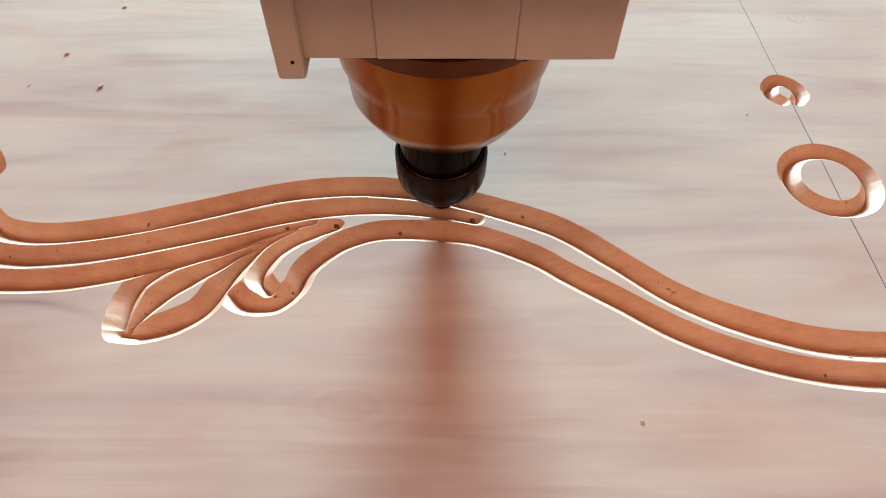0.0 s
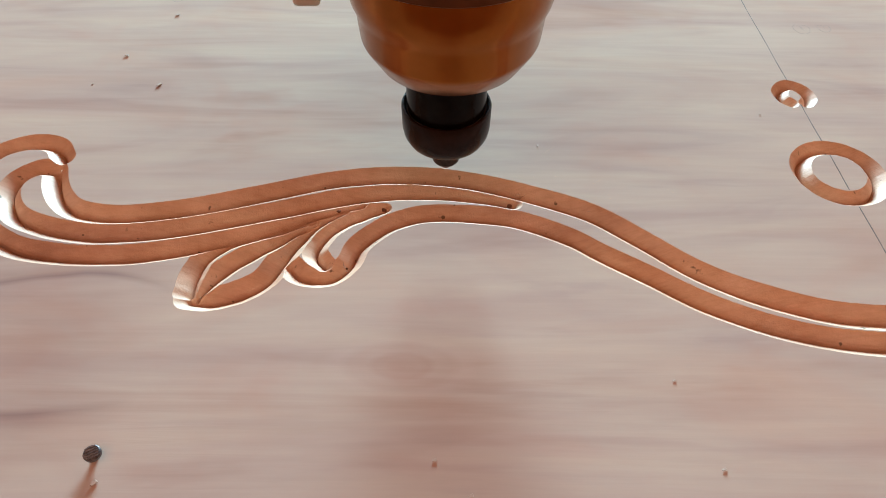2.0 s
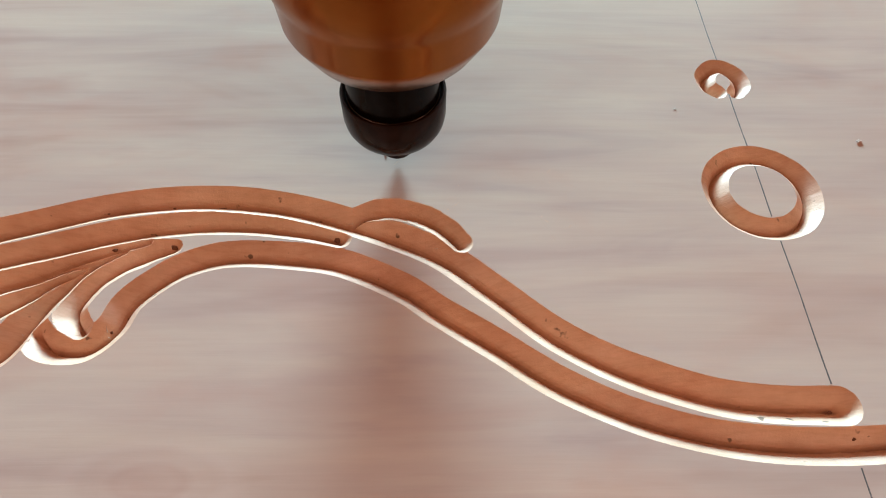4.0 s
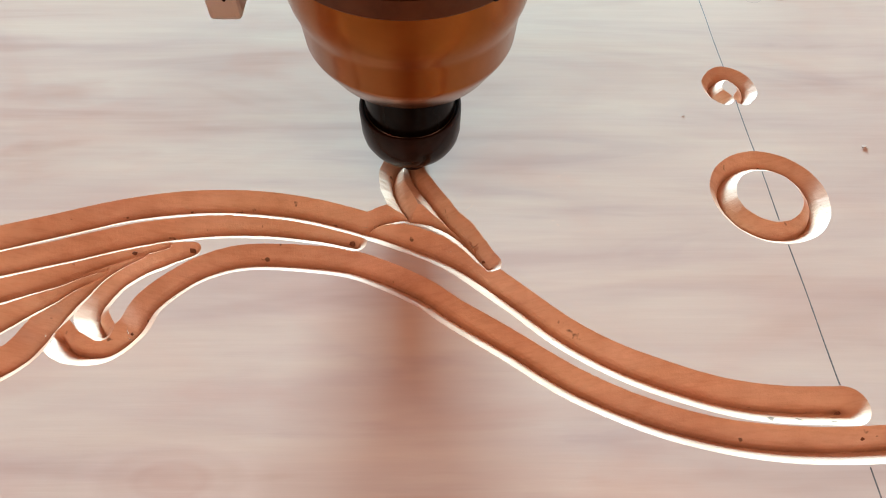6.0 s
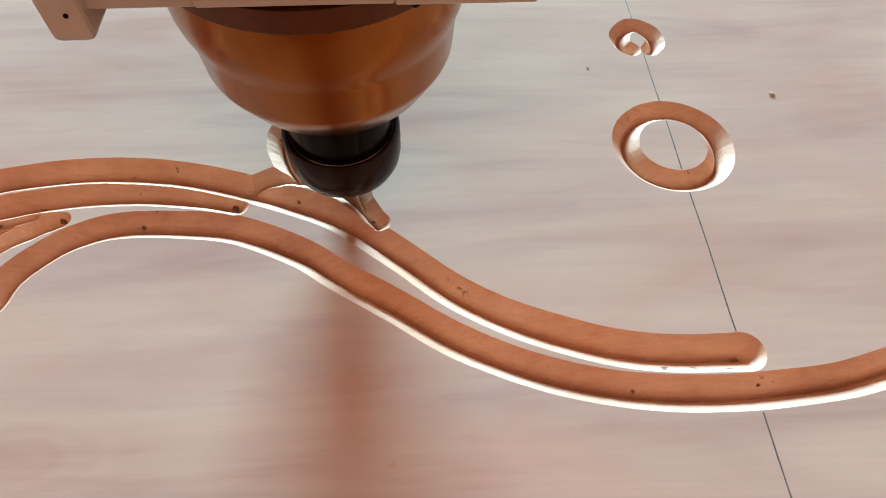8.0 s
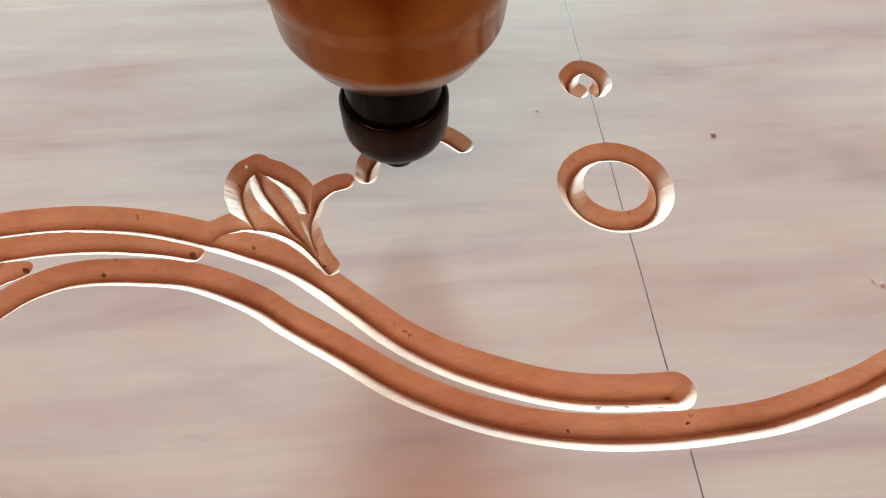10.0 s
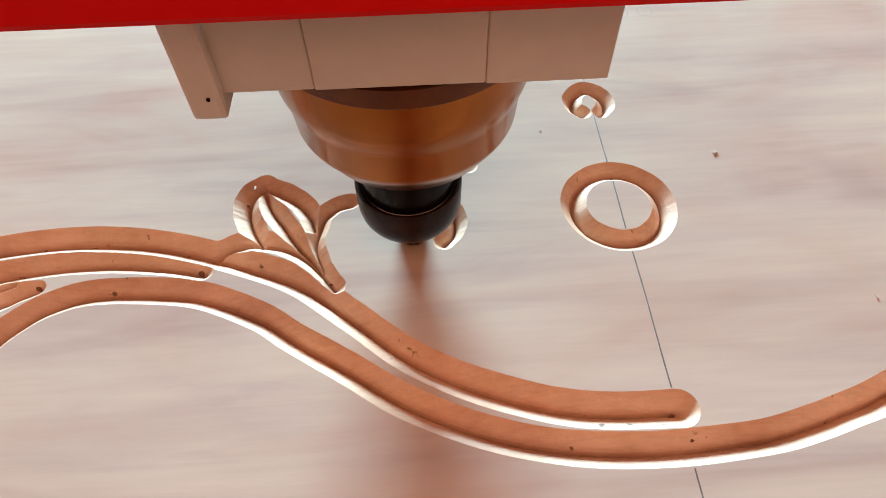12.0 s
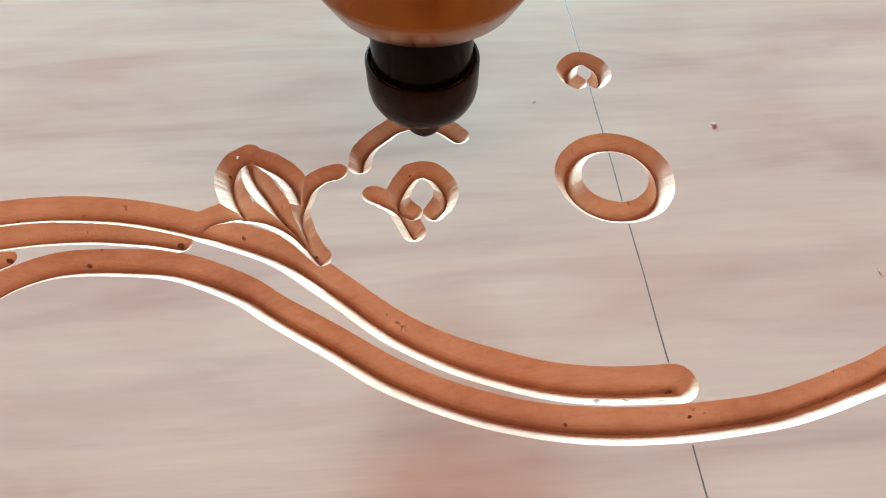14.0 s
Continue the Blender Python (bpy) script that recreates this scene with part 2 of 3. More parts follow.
# long upper groove from the scroll to its end on the pencil line
stroke([(-290, 57), (-286, 47), (-279, 37), (-269, 30), (-253, 27), (-235, 28), (-209, 33), (-178, 42), (-148, 51), (-122, 55), (-98, 55), (-72, 51), (-44, 42), (-16, 30), (6, 13), (26, -4), (44, -15), (63, -23), (81, -28.5), (99, -31), (121, -31.5)], 6.4, 6.6, 7.0)
# middle groove
stroke([(-291, 59), (-299, 60), (-307, 53), (-308.5, 44), (-305, 35), (-297, 26), (-284, 20), (-269, 16), (-251, 14), (-225, 16.5), (-196, 23), (-167, 31), (-141, 38.5), (-117, 42.5), (-93, 43), (-70, 40), (-53, 36)], 6.2, 6.4, 4.6)
# outer groove of the scroll, running out towards the leaf
stroke([(-290, 68), (-297, 77), (-308, 80), (-319, 77), (-327, 70), (-330, 59), (-328, 45), (-322, 32), (-311, 19), (-296, 9), (-282, 4), (-258, 1), (-231, 2), (-203, 8), (-181, 15), (-161, 23), (-143, 30), (-128, 35)], 6.3, 6.4, 3.2)
# leaf under the scroll
stroke([(-150, 25), (-173, 17), (-188, 11), (-198, 2), (-201.5, -9), (-201.5, -19)], 2.8, 5.9, 6.6)
stroke([(-198, -21), (-189, -7), (-178, 3), (-165, 13), (-150, 24)], 4.6, 6.1, 2.6)
stroke([(-200.5, -22.5), (-190, -23), (-178.5, -19), (-169, -12), (-163, 0), (-158, 11), (-149, 23), (-136, 31)], 6.4, 6.8, 3.0)
# small curl
stroke([(-117, 32), (-129, 28.6), (-140, 21.5), (-146.5, 12.5), (-148, 4), (-143, -3)], 3.6, 6.6, 5.4)
# lower groove, from the curl, under the centre and up again
stroke([(-159, -3.5), (-154, -8.5), (-147, -10.5), (-138.5, -9.5), (-131.5, -2), (-128, 8), (-120, 17), (-110, 24), (-95, 28.5), (-72, 28), (-51, 24.5), (-28, 14), (-14, 4), (6, -9.2), (25, -22.3), (43, -31.5), (60, -37.9), (78, -42.3), (96, -44.5), (114, -45.1), (132, -44.3), (150, -42.6), (166, -39), (178, -35.5), (192, -31), (212, -22), (235, -9), (255, 4)], 6.1, 6.2, 6.6)
# ring on the centre line
stroke([(120 + 19.2 * math.cos(a), 60 + 19.2 * math.sin(a)) for a in np.linspace(0, 2 * math.pi, 25)], 5.5)
# little heart on the centre line
stroke([(115.3, 118.3), (112.0, 122.5), (111.8, 128.5), (115, 133.5), (119.5, 135.6), (124, 133.2), (127.2, 128.3), (127.2, 122.5), (124, 118.2)], 4.3, 4.8, 4.3)
# flower, cut while the clip runs
stroke([(-51, 44), (-41, 49), (-32, 50), (-21, 47), (-12, 41), (-6, 34)], 4.8, 5.4, 5.0, (2.55, 2.9))
stroke([(-31, 49), (-37, 60), (-39.5, 69), (-38, 77), (-33, 81.5)], 4.8, 5.8, 5.4, (4.25, 5.0))
stroke([(-33, 79), (-30, 70), (-23, 59), (-16, 48), (-10, 41), (-3, 30), (0, 26)], 4.8, 5.4, 4.8, (5.1, 5.9))
stroke([(-31, 80), (-23, 75.5), (-16, 69.5), (-12, 63), (-10, 56)], 5.0, 5.4, 4.2, (6.0, 6.25))
stroke([(5, 69), (-1, 67), (-6, 62), (-8, 55), (-9, 47), (-5, 35)], 4.5, 4.6, 4.0, (7.6, 8.0))
stroke([(57, 87), (51, 93), (44, 96.5), (37, 97), (30, 95), (24, 90), (19, 85), (15.5, 79), (14.5, 72)], 4.9, 5.3, 5.0, (9.05, 9.7))
stroke([(36, 67), (41, 68), (46, 65), (49.5, 58), (48.6, 51), (44.4, 45.2)], 4.8, 5.1, 4.6, (10.2, 10.8))
stroke([(36, 67), (32, 60.5), (30.0, 54), (31.2, 49.5), (35.2, 45.6)], 5.0, 5.0, 4.5, (11.75, 12.05))
stroke([(20, 56), (25, 53), (30, 49), (33, 43), (36, 36)], 4.5, 4.8, 4.8, (13.02, 13.3))

BX0, BX1, BY0, BY1, THICK = -640.0, 560.0, -114.0, 252.0, 30.0
CELL, BLOCK, SLOPE, SCORE = 0.4, 20, 0.92, 3.4
GX0, GY0, NXB, NYB = -352.0, -60.0, 78, 27


def spline(points, step=0.35):
    """Catmull-Rom through the points, resampled; gives places and the share of the length."""
    p = np.vstack([2 * points[0] - points[1], points, 2 * points[-1] - points[-2]])
    u = np.linspace(0, 1, 40, endpoint=False)[:, None]
    out = []
    for a, b, c, d in zip(p, p[1:], p[2:], p[3:]):
        out.append(0.5 * (2 * b + (c - a) * u + (2 * a - 5 * b + 4 * c - d) * u**2 + (3 * b - a - 3 * c + d) * u**3))
    q = np.vstack(out + [points[-1:]])
    s = np.r_[0, np.cumsum(np.linalg.norm(np.diff(q, axis=0), axis=1))]
    k = np.linspace(0, s[-1], max(3, int(s[-1] / step)))
    return np.stack([np.interp(k, s, q[:, 0]), np.interp(k, s, q[:, 1])], 1), k / s[-1]


def carve():
    """Depth left by the sweep of the v-cutter, its slope's direction and the time of the first cut, on a fine lattice."""
    nx, ny = NXB * BLOCK + 1, NYB * BLOCK + 1
    xs, ys = GX0 + CELL * np.arange(nx), GY0 + CELL * np.arange(ny)
    over = np.full((ny, nx), -9.0)
    gx, gy = np.zeros((ny, nx)), np.zeros((ny, nx))
    score = np.zeros((ny, nx))
    layers = []
    for points, h0, h1, h2, cut in STROKES:
        q, s = spline(points)
        before, score_before, when = np.maximum(over, 0.0), score.copy(), np.full((ny, nx), 99.0)
        hw = np.interp(s, [0, 0.22, 0.72, 1], [h0, h1, h1, h2]) + 0.10 * np.sin(s * 31) + 0.05 * np.sin(s * 83)
        for (cx, cy), h, f in zip(q, hw, s):
            r = h + 2.0
            i0, i1 = max(0, int((cx - r - GX0) / CELL)), min(nx, int((cx + r - GX0) / CELL) + 2)
            j0, j1 = max(0, int((cy - r - GY0) / CELL)), min(ny, int((cy + r - GY0) / CELL) + 2)
            if i0 >= i1 or j0 >= j1:
                continue
            dx, dy = xs[i0:i1][None, :] - cx, ys[j0:j1][:, None] - cy
            d = np.hypot(dx, dy)
            o = h - d
            sub = over[j0:j1, i0:i1]
            better = o > sub
            gx[j0:j1, i0:i1] = np.where(better, dx / (d + 1e-6), gx[j0:j1, i0:i1])
            gy[j0:j1, i0:i1] = np.where(better, dy / (d + 1e-6), gy[j0:j1, i0:i1])
            over[j0:j1, i0:i1] = np.maximum(sub, o)
            score[j0:j1, i0:i1] = np.maximum(score[j0:j1, i0:i1], (0.62 * np.clip((2.3 - d) / 2.3, 0.0, 1.0) ** 2 + 0.38 * np.clip((0.75 - d) / 0.6, 0.0, 1.0)) * min(1.0, h / 5.0))
            if cut is not None:
                tc = cut[0] + (cut[1] - cut[0]) * f
                w = when[j0:j1, i0:i1]
                when[j0:j1, i0:i1] = np.where((o > before[j0:j1, i0:i1] + 0.03) & (tc < w), tc, w)
        if cut is not None:
            layers.append((before, score_before, np.maximum(over, 0.0), score.copy(), when))
    return xs, ys, over, gx, gy, score, layers


def mesh_object(name, verts, faces, mats, index=None, parent=None):
    me = bpy.data.meshes.new(name)
    me.from_pydata(verts, [], faces)
    for m in mats:
        me.materials.append(m)
    if index is not None:
        me.polygons.foreach_set("material_index", index)
    me.update()
    ob = new(name, me)
    ob.parent = parent
    return ob


def carved_board():
    xs, ys, over, gx, gy, score, layers = carve()
    ny, nx = over.shape
    X, Y = np.meshgrid(xs, ys)
    # draw the lattice onto the rim of the grooves, for a clean edge
    near = (np.abs(over) < 0.5 * CELL) & (over > -8)
    X = np.where(near, X + gx * over, X)
    Y = np.where(near, Y + gy * over, Y)

    def deep(o, sc):
        return np.where(near, 0.0, SLOPE * np.minimum(np.maximum(o, 0.0), 6.6) + SCORE * sc)

    depth = deep(over, score)
    fine_rough = np.array([[noise.noise((x * 0.35, y * 0.35, 0)) for x in xs[::4]] for y in ys[::4]])
    fine_rough = np.repeat(np.repeat(fine_rough, 4, 0), 4, 1)[:ny, :nx]
    depth = np.where(depth > 0.6, depth + 0.07 * fine_rough, depth)
    ids = np.full((ny, nx), -1)
    verts, faces, index = [], [], []

    def vid(j, i):
        if ids[j, i] < 0:
            ids[j, i] = len(verts)
            verts.append((X[j, i] / 1000, Y[j, i] / 1000, -depth[j, i] / 1000))
        return ids[j, i]

    for bj in range(NYB):
        for bi in range(NXB):
            j0, i0 = bj * BLOCK, bi * BLOCK
            if over[j0:j0 + BLOCK + 1, i0:i0 + BLOCK + 1].max() < -1.2:
                faces.append((vid(j0, i0), vid(j0, i0 + BLOCK), vid(j0 + BLOCK, i0 + BLOCK), vid(j0 + BLOCK, i0)))
                index.append(0)
                continue
            for j in range(j0, j0 + BLOCK):
                for i in range(i0, i0 + BLOCK):
                    faces.append((vid(j, i), vid(j, i + 1), vid(j + 1, i + 1), vid(j + 1, i)))
                    cutface = depth[j:j + 2, i:i + 2].max() > 0.02
                    index.append(1 if cutface else 0)
    # the plain rest of the board: four sheets round the carved field, the sides and the underside
    x0, x1, y0, y1 = GX0, GX0 + NXB * BLOCK * CELL, GY0, GY0 + NYB * BLOCK * CELL
    for a, b, c, d in ((BX0, x0, BY0, BY1), (x1, BX1, BY0, BY1), (x0, x1, BY0, y0), (x0, x1, y1, BY1)):
        k = len(verts)
        verts += [(a / 1000, c / 1000, 0), (b / 1000, c / 1000, 0), (b / 1000, d / 1000, 0), (a / 1000, d / 1000, 0)]
        faces.append((k, k + 1, k + 2, k + 3))
        index.append(0)
    k, t = len(verts), -THICK / 1000
    for z in (0, t):
        verts += [(BX0 / 1000, BY0 / 1000, z), (BX1 / 1000, BY0 / 1000, z), (BX1 / 1000, BY1 / 1000, z), (BX0 / 1000, BY1 / 1000, z)]
    for q in ((0, 4, 5, 1), (1, 5, 6, 2), (2, 6, 7, 3), (3, 7, 4, 0), (7, 6, 5, 4)):
        faces.append(tuple(k + n for n in q))
        index.append(2)
    board = mesh_object("wooden_board", verts, faces, [WOOD, CUT, EDGE], index)
    tagged(board, "pale planed wooden board with carved floral scroll grooves", "board")
    # wood still to be cut away, in pieces
    pieces, jobs = [], []
    for before, score_before, after, score_after, when in layers:
        first = np.minimum(np.minimum(when[:-1, :-1], when[1:, :-1]), np.minimum(when[:-1, 1:], when[1:, 1:]))
        over_top, floor_under = deep(before, score_before), deep(after, score_after)
        removed = floor_under - over_top
        most = np.maximum(np.maximum(removed[:-1, :-1], removed[1:, :-1]), np.maximum(removed[:-1, 1:], removed[1:, 1:]))
        plugs = {}
        for j, i in zip(*np.nonzero((first < 50) & (most > 0.004))):
            plugs.setdefault(math.ceil(first[j, i] / 0.1 - 1e-6), []).append((int(j), int(i)))
        jobs += [(key, plugs[key], over_top, floor_under) for key in sorted(plugs)]
    for key, cells, above, under in jobs:
        pv, pf, pm, top, bot, edges = [], [], [], {}, {}, {}
        for j, i in cells:
            loop = [(j, i), (j, i + 1), (j + 1, i + 1), (j + 1, i)]
            for n in loop:
                if n not in top:
                    top[n] = len(pv)
                    pv.append((X[n] / 1000, Y[n] / 1000, 0.000012 - above[n] / 1000))
                    bot[n] = len(pv)
                    pv.append((X[n] / 1000, Y[n] / 1000, -max(under[n] - 0.1, above[n]) / 1000 - 0.00001))
            pf.append([top[n] for n in loop])
            pm.append(1 if max(above[n] for n in loop) > 0.02 else 0)
            pm.append(0)
            pf.append([bot[n] for n in reversed(loop)])
            for a, b in zip(loop, loop[1:] + loop[:1]):
                if (b, a) in edges:
                    del edges[(b, a)]
                else:
                    edges[(a, b)] = True
        for a, b in edges:
            pf.append([top[b], top[a], bot[a], bot[b]])
            pm.append(1)
        ob = mesh_object("uncut_wood", pv, pf, [WOOD, CUT], pm, board)
        pieces.append((key * 0.1, ob))
    return board, pieces


board, uncut = carved_board()


def pencil_line(x, spans):
    bm = bmesh.new()
    rng = random.Random(4)
    for y0, y1 in spans:
        n = max(2, int((y1 - y0) / 4))
        last = None
        for k in range(n + 1):
            y = y0 + (y1 - y0) * k / n
            w = 0.22 + 0.09 * rng.random()
            c = x + 0.12 * math.sin(y * 0.11) + 0.05 * rng.random()
            row = [bm.verts.new(((c + s * w) / 1000, y / 1000, 0.00006 + (0.00005 if s == 0 else 0))) for s in (-1, 0, 1)]
            if last:
                bm.faces.new((last[0], last[1], row[1], row[0]))
                bm.faces.new((last[1], last[2], row[2], row[1]))
            last = row
    return part("pencil_line", bm, PENCIL, board, "thin dark pencil centre line")


pencil_line(120.2, [(-113.5, -52), (-24, 35), (46.8, 73.2), (84.8, 117), (140, 251)])


def scribble(cx, cy, size, turns, seed):
    rng = random.Random(seed)
    bm, last = bmesh.new(), None
    for k in range(int(26 * turns) + 1):
        a = k / 26 * 2 * math.pi
        x = cx + size * (0.45 * math.cos(a) + 0.55 * a / (2 * math.pi)) + rng.uniform(-0.15, 0.15)
        y = cy + size * 0.5 * math.sin(a) * (1 + 0.3 * math.sin(a * 0.4)) + rng.uniform(-0.15, 0.15)
        n = Vector((math.cos(a), math.sin(a))) * 0.16
        row = [bm.verts.new(((x + f * n.x) / 1000, (y + f * n.y) / 1000, 0.00006 + (0.00004 if f == 0 else 0))) for f in (-1, 0, 1)]
        if last:
            bm.faces.new((last[0], last[1], row[1], row[0]))
            bm.faces.new((last[1], last[2], row[2], row[1]))
        last = row
    part("pencil_mark", bm, FAINT, board, "faint pencil scribble")


scribble(146, 197, 9, 1.6, 1)
scribble(162, 198, 7, 1.4, 2)
scribble(-276, 232, 9, 1.3, 3)


# ---------------------------------------------------------------- bed under the board
def sawdust_bed():
    bm = bmesh.new()
    nx, ny = 150, 90
    grid = [[bm.verts.new((-0.95 + 1.9 * i / nx, -0.42 + 1.0 * j / ny, -0.030 + 0.0025 * noise.noise((i * 0.31, j * 0.31, 2.0)) - 0.0025)) for i in range(nx + 1)] for j in range(ny + 1)]
    for j in range(ny):
        for i in range(nx):
            bm.faces.new((grid[j][i], grid[j][i + 1], grid[j + 1][i + 1], grid[j + 1][i]))
    ob = part("sawdust_layer", bm, SAWDUST)
    tagged(ob, "loose brown sawdust lying over the machine bed", "sawdust", kind="stuff")
    bed = part("machine_bed", box(bmesh.new(), -0.95, 0.95, -0.42, 0.58, -0.09, -0.036, 0.002), EDGE)
    tagged(bed, "brown wooden machine bed under the board", "bed")
    for x in (-0.85, 0.85):
        for y in (-0.34, 0.5):
            part("leg", box(bmesh.new(), x - 0.04, x + 0.04, y - 0.04, y + 0.04, -0.9, -0.09, 0.003), EDGE, bed)


sawdust_bed()


# ---------------------------------------------------------------- the machine head
def machine_head():
    head = new("router_head")
    tagged(head, "cream and red router head with polished spindle and black collet nut", "router")
    # cutter: origin at its tip
    part("cutter_bit", lathe(bmesh.new(), [(0, 0), (0.0006, 0.0005), (0.0056, 0.0060), (0.0064, 0.0070), (0.0064, 0.0150), (0.0058, 0.0158), (0.0058, 0.020), (0, 0.020)], 40), CARBIDE, head, "dark pointed v-cutter", True)
    nut = part("collet_nut", lathe(bmesh.new(), [(0, 0.0168), (0.0072, 0.0168), (0.0112, 0.0173), (0.0150, 0.0189), (0.0178, 0.0216), (0.0193, 0.0247), (0.0199, 0.0282), (0.0200, 0.0388), (0.0196, 0.0396), (0.0190, 0.0397), (0.0186, 0.0392), (0.0184, 0.0372), (0.0, 0.0372)], 72), NUT, head, "black cup-shaped steel collet nut", True)
    part("rim", lathe(bmesh.new(), [(0.0175, 0.0373), (0.0183, 0.0373), (0.0183, 0.0379), (0.0180, 0.0384), (0.0175, 0.0386)], 64), GLOSS, nut, "glossy rim inside the nut", True)
    part("shaft", lathe(bmesh.new(), [(0, 0.0372), (0.0175, 0.0372), (0.0175, 0.0660), (0, 0.0660)], 64), BLACK, head, "black spindle shaft", True)
    nose = [(0, 0.0642), (0.0205, 0.0642), (0.0284, 0.0644), (0.0296, 0.0650), (0.0300, 0.0654), (0.0347, 0.0732), (0.0351, 0.0739), (0.0357, 0.0754), (0.0358, 0.0759), (0.0366, 0.0860), (0.0372, 0.0885), (0.0384, 0.0915), (0.0391, 0.0950), (0.0394, 0.1000), (0.0394, 0.1126), (0.0365, 0.1126), (0.0365, 0.128), (0, 0.128)]
    steel = part("spindle_nose", lathe(bmesh.new(), nose, 96), CHROME, head, "polished steel spindle nose, tinted with its warm reflections", True)
    steel.matrix_basis = pose(0.0013, 0, 0)
    part("spindle_body", lathe(bmesh.new(), [(0, 0.128), (0.0365, 0.128), (0.0365, 0.34), (0.034, 0.345), (0, 0.345)], 80), CHROME, head, "", True)
    # split clamp with a cheek on one side
    part("clamp_plate", box(bmesh.new(), -0.0418, -0.01905, -0.0390, 0.060, 0.1135, 0.185, 0.0005), CREAM, head, "cream painted clamp plate")
    part("clamp_block", box(bmesh.new(), -0.0190, 0.0220, -0.0394, 0.060, 0.1135, 0.185, 0.0005), CREAM, head, "cream painted clamp block")
    part("clamp_block", box(bmesh.new(), 0.02205, 0.0520, -0.0390, 0.060, 0.1128, 0.185, 0.0006), CREAM, head)
    cheek = part("clamp_cheek", box(bmesh.new(), -0.0492, -0.0405, -0.0420, 0.030, 0.1078, 0.185, 0.0014), CREAM, head, "cream side cheek, reaching lower")
    bm = lathe(bmesh.new(), [(0, 0), (0.0005, 0), (0.0005, 0.0005), (0, 0.0005)], 16)
    bmesh.ops.transform(bm, matrix=pose(-0.0437, -0.0418, 0.1145, 90, 0, 0), verts=bm.verts)
    part("screw", bm, BLACK, cheek)
    # band round the nose, the clamp's shade put into its dark colour
    ring = part("shaded_nose_band", lathe(bmesh.new(), [(0.036, 0.1064), (0.0394, 0.1064), (0.0399, 0.1069), (0.0399, 0.1127), (0.036, 0.1127)], 80), SHADED_STEEL, head, "spindle band under the clamp, coloured dark for its shade", True)
    ring.matrix_basis = pose(0.0013, 0, 0)
    bm = lathe(bmesh.new(), [(0, 0), (0.0016, 0), (0.0016, 0.0011), (0, 0.0014)], 16)
    bmesh.ops.transform(bm, matrix=pose(0.0262, -0.0312, 0.1090, 90, 0, 38), verts=bm.verts)
    part("bolt", bm, BLACK, head, "small dark bolt")
    part("cover_panel", box(bmesh.new(), -0.092, 0.075, -0.050, -0.0425, 0.139, 0.42, 0.002), RED, head, "glossy red sheet metal cover")
    part("back_plate", box(bmesh.new(), -0.075, 0.062, 0.0605, 0.075, 0.120, 0.42, 0.002), CREAM, head, "cream back plate")
    return head


head = machine_head()


# ---------------------------------------------------------------- small things on the board
def nail(x, y, lean):
    bm = lathe(bmesh.new(), [(0, -0.004), (0.0012, -0.004), (0.0012, 0.0022), (0.0026, 0.0030), (0.0031, 0.0034), (0.0031, 0.0046), (0.0027, 0.0051), (0, 0.0051)], 28)
    for k in range(-2, 3):
        box(bm, -0.0024 + abs(k) * 0.0003, 0.0024 - abs(k) * 0.0003, k * 0.0010 - 0.00022, k * 0.0010 + 0.00022, 0.0049, 0.0055)
    ob = part("nail", bm, NAIL, None, "", True)
    ob.matrix_world = pose(x, y, 0, lean, lean * 0.6, 30)
    return tagged(ob, "grey steel nail with ribbed head, driven into the board", "nail", "nails in the board")


nail(-0.2157, -0.0944, 5)
nail(0.1203, -0.0905, -7)


def chip(x, y, size, turn):
    bm = bmesh.new()
    box(bm, -size, size, -size * 0.45, size * 0.45, 0, size * 0.35, size * 0.1, 1)
    for v in bm.verts:
        v.co += Vector((noise.noise(v.co * 900), noise.noise(v.co * 900 + Vector((5, 0, 0))), 0)) * size * 0.35
        v.co.z = max(0.0, v.co.z + 0.25 * v.co.x * v.co.x / size)
    ob = part("wood_chip", bm, PALE)
    ob.matrix_world = pose(x, y, 0.00005, 0, 0, turn)
    return tagged(ob, "tiny pale wood chip lying on the board", "wood chip", "chips on the board")


for x, y, s, a in ((-0.092, 0.237, 0.0035, 70), (-0.347, 0.041, 0.0014, 20), (-0.338, 0.043, 0.001, 60), (-0.091, -0.095, 0.0012, 10), (0.170, 0.0875, 0.0018, 30), (0.208, 0.008, 0.001, 80), (-0.286, 0.161, 0.0022, 15), (-0.257, 0.131, 0.0024, 50), (-0.213, -0.104, 0.002, 55), (0.015, -0.098, 0.0011, 25), (0.005, -0.062, 0.0009, 5), (-0.078, -0.108, 0.0016, 20), (-0.297, 0.132, 0.0011, 60), (-0.267, 0.209, 0.0020, 5), (0.211, 0.006, 0.0010, 30), (-0.037, 0.079, 0.0012, 85), (0.093, 0.107, 0.0008, 10)):
    chip(x, y, s * 0.72, a)


def torn_fibre(x, y, z, length, turn, seed):
    rng = random.Random(seed)
    bm, last = bmesh.new(), None
    for k in range(6):
        f = k / 5
        p = Vector((length * f, length * 0.25 * math.sin(f * 2.6 + seed), length * 0.30 * f * f))
        w = length * 0.10 * (1 - 0.8 * f) * rng.uniform(0.7, 1.3)
        row = [bm.verts.new(p + Vector(o)) for o in ((0, -w, 0), (0, 0, w), (0, w, 0), (0, 0, -w * 0.6))]
        if last:
            for m in range(4):
                bm.faces.new((last[m], last[(m + 1) % 4], row[(m + 1) % 4], row[m]))
        last = row
    ob = part("torn_fibre", bm, PALE, board)
    ob.matrix_basis = pose(x / 1000, y / 1000, z / 1000, 0, -8, turn)


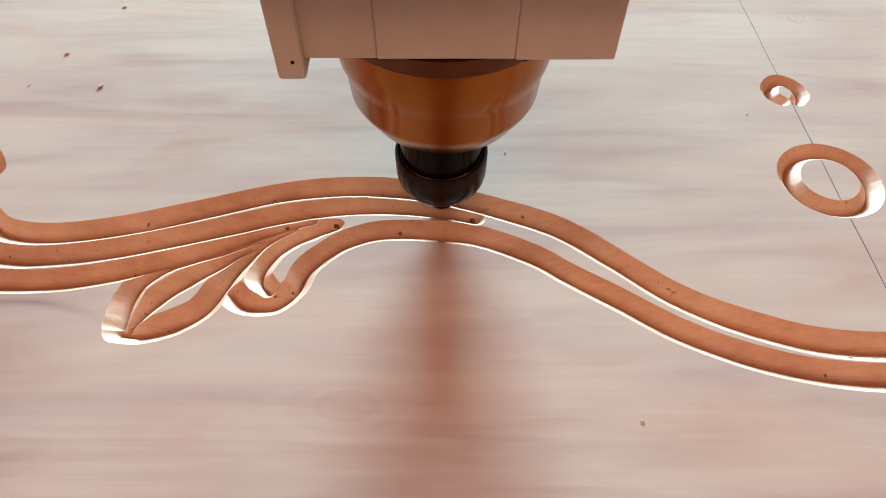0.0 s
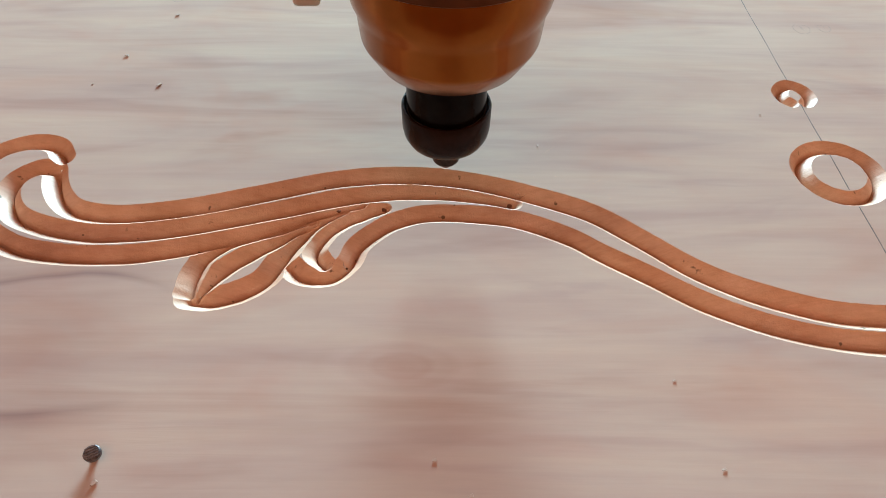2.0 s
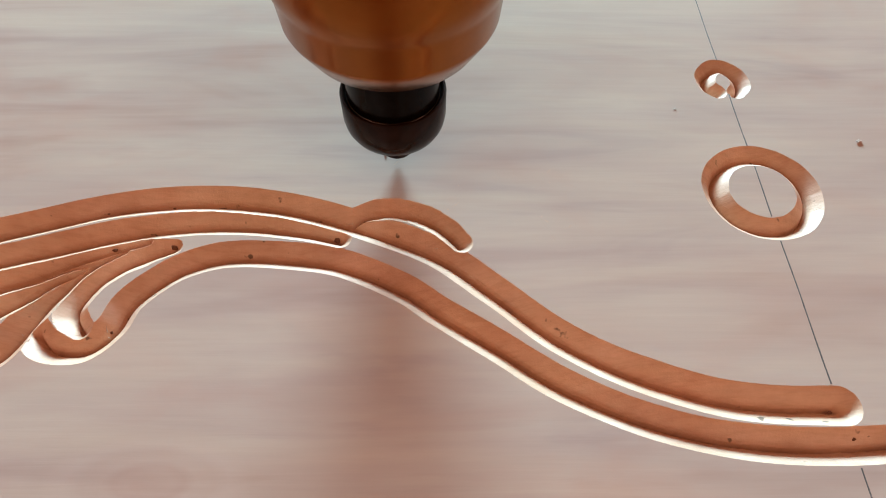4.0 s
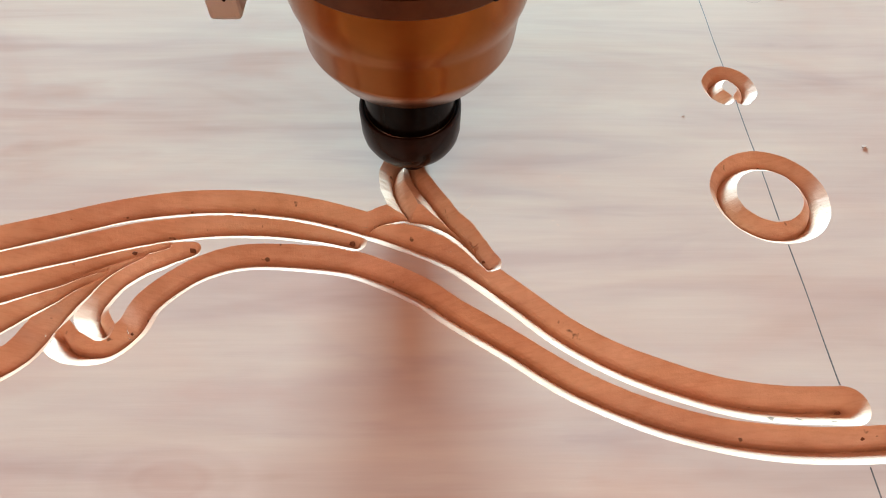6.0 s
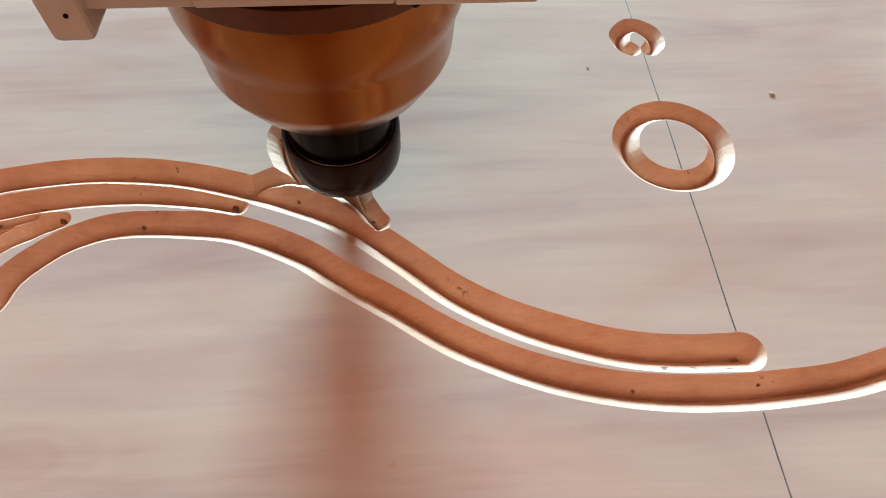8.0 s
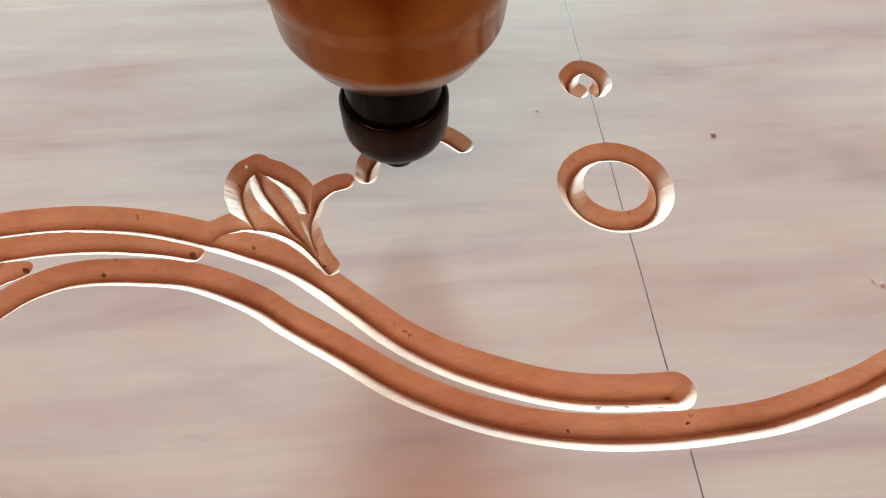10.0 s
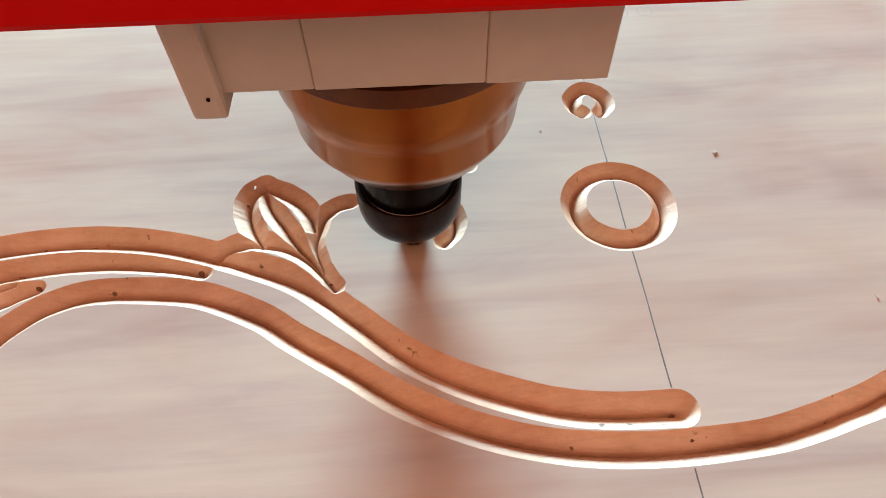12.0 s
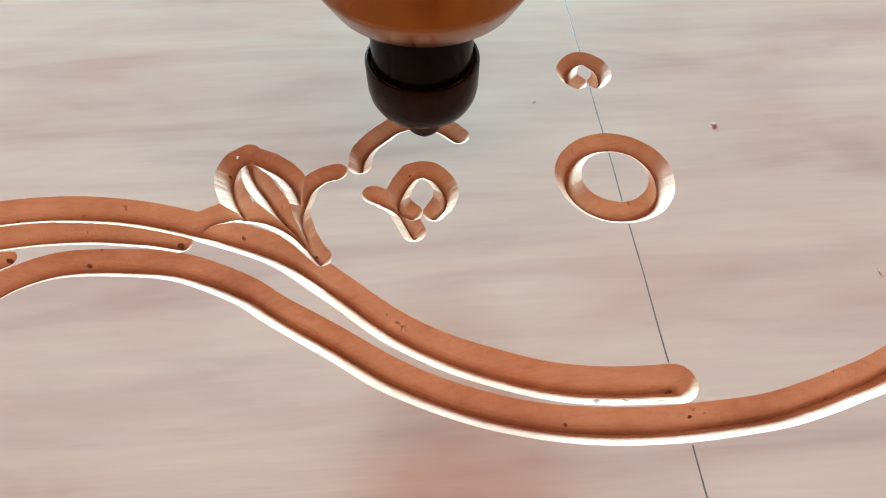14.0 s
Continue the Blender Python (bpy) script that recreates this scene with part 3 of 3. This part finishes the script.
for k, (x, y, z) in enumerate(((-287, 49, -3.5), (-284, 44, -4), (-281, 40, -4.5), (-277, 36, -4.5), (-288, 60, -2), (-291, 62, -1), (-199, -13, -2.5), (-198, -17, -3), (-196, -20, -3), (-200, -20, -4), (-163, -4, -2), (-161, -6, -2.5), (-134, -3, -3), (-132, -5, -3.5), (-15, 33, -2), (40, -18, -5.5), (62, -41, -6), (100, -48, -6), (-12, 62, -3), (-10, 58, -3.5), (-14, 66, -2.5), (-11, 54, -4), (-9, 50, -4), (-31, 68, -3), (-49, 44.5, -3), (-46, 46, -3.5))):
    torn_fibre(x, y, z, 0.0014 + 0.0009 * ((k * 7) % 5) / 4, (k * 67) % 360, k)


def burn_mark(x, y, z, size, seed):
    """A scorched crumb where the cutter stopped or turned."""
    bm = bmesh.new()
    bmesh.ops.create_icosphere(bm, subdivisions=2, radius=size)
    for v in bm.verts:
        n = 1 + 0.55 * noise.noise(v.co / size * 1.3 + Vector((seed * 3.1, 0, 0)))
        v.co = Vector((v.co.x * 1.3 * n, v.co.y * n, v.co.z * 0.45 * n))
    ob = part("burn_mark", bm, SCORCHED, board, "dark scorched crumb at a groove end", True)
    ob.matrix_basis = pose(x / 1000, y / 1000, z / 1000, 35, 0, (seed * 71) % 60 - 30)


for k, (x, y, z, size) in enumerate(((-54.5, 37, -3.4, 1.3), (-117.5, 33, -2.4, 1.3), (-76, 45.5, -5.4, 0.9), (-73, 46.5, -4.6, 0.6), (-140, 31.5, -2.0, 1.0), (119.5, -32.5, -6.0, 1.3), (-133, -2.5, -4.5, 0.7), (-44, 46.5, -4.6, 0.8), (-96, 45, -4.2, 0.5), (123.2, -42, -3.0, 0.7), (-195, -20, -4.5, 0.8), (-278, 40, -4.8, 0.8), (121, 77, -3.2, 0.6), (35, 68, -3.5, 0.5), (-2, 29, -4.2, 0.7))):
    burn_mark(x, y, z, size * 0.78 / 1000, k)


# ---------------------------------------------------------------- what moves
TIP = [
    (0.0, -69, 46, -5), (0.25, -125, 53, -5), (0.5, -182, 37, -4), (0.75, -251, 28, -4), (0.8, -263, 29, -4), (0.9, -278, 38, -4), (1.0, -287, 53, 0), (1.1, -290, 57, 0.5), (1.2, -290, 59, 4), (1.3, -289, 56, 20),
    (1.5, -254, 37, 34), (1.75, -175, 42, 24), (2.0, -87, 44, 16), (2.25, -66, 46, 10), (2.5, -51, 44, -3), (2.7, -30, 50, -5), (2.85, -8, 36, -5),
    (3.0, -20, 45, -4), (3.2, -46, 46, -4), (3.3, -51, 43, 2), (3.5, -47, 37, 27), (3.7, -38, 55, 26), (4.0, -31.5, 76.2, 1.2), (4.2, -33, 52, -3), (4.6, -40, 62, -5), (5.0, -33, 80, -5),
    (5.1, -33, 78, -5), (5.9, 1, 26, -5), (6.0, -31, 78, -5), (6.2, -10, 58, -5), (6.3, 0, 30, -5), (6.5, -19, 53, -5), (6.8, -32, 78, -3), (7.0, -30, 74, 21), (7.25, -20, 72, 18), (7.5, 4.5, 64, 2), (7.6, 5, 71, -5),
    (7.8, -9, 52, -5), (8.0, -10, 42, -4), (8.2, -8, 58, -5), (8.3, 5, 71, -4), (8.5, 7, 65, 18), (8.75, 30, 72, 18), (9.0, 57, 84.2, 0.5), (9.2, 52, 90, -5), (9.7, 12, 72, -5), (9.9, 20, 70, 10), (10.1, 34, 66, 4),
    (10.2, 34, 66, -5), (10.5, 51, 58, -5), (10.8, 44, 45, -5), (11.1, 51, 57, -5), (11.3, 40, 65, 0), (11.5, 43, 66, 16), (11.75, 34, 66, -5), (12.0, 31.5, 50, -5), (12.2, 32, 62, -5), (12.3, 38, 66, 0), (12.5, 43, 65, 18),
    (12.75, 25, 62, 10), (13.0, 21.4, 55, -5), (13.2, 33, 44, -5), (13.3, 36, 36, -5), (13.5, 23.5, 55, -6), (13.7, 28, 60, 8), (14.0, 42, 70, 17),
]


def motions():
    walk(head, [(t, pose(x / 1000, y / 1000, z / 1000)) for t, x, y, z in TIP])
    for t, piece in uncut:
        rest, gone = pose(0, 0, 0), pose(0, 0, -0.016)
        walk(piece, [(0.0, rest), (t - 0.07, rest), (t + 0.03, gone), (14.0, gone)])


motions()
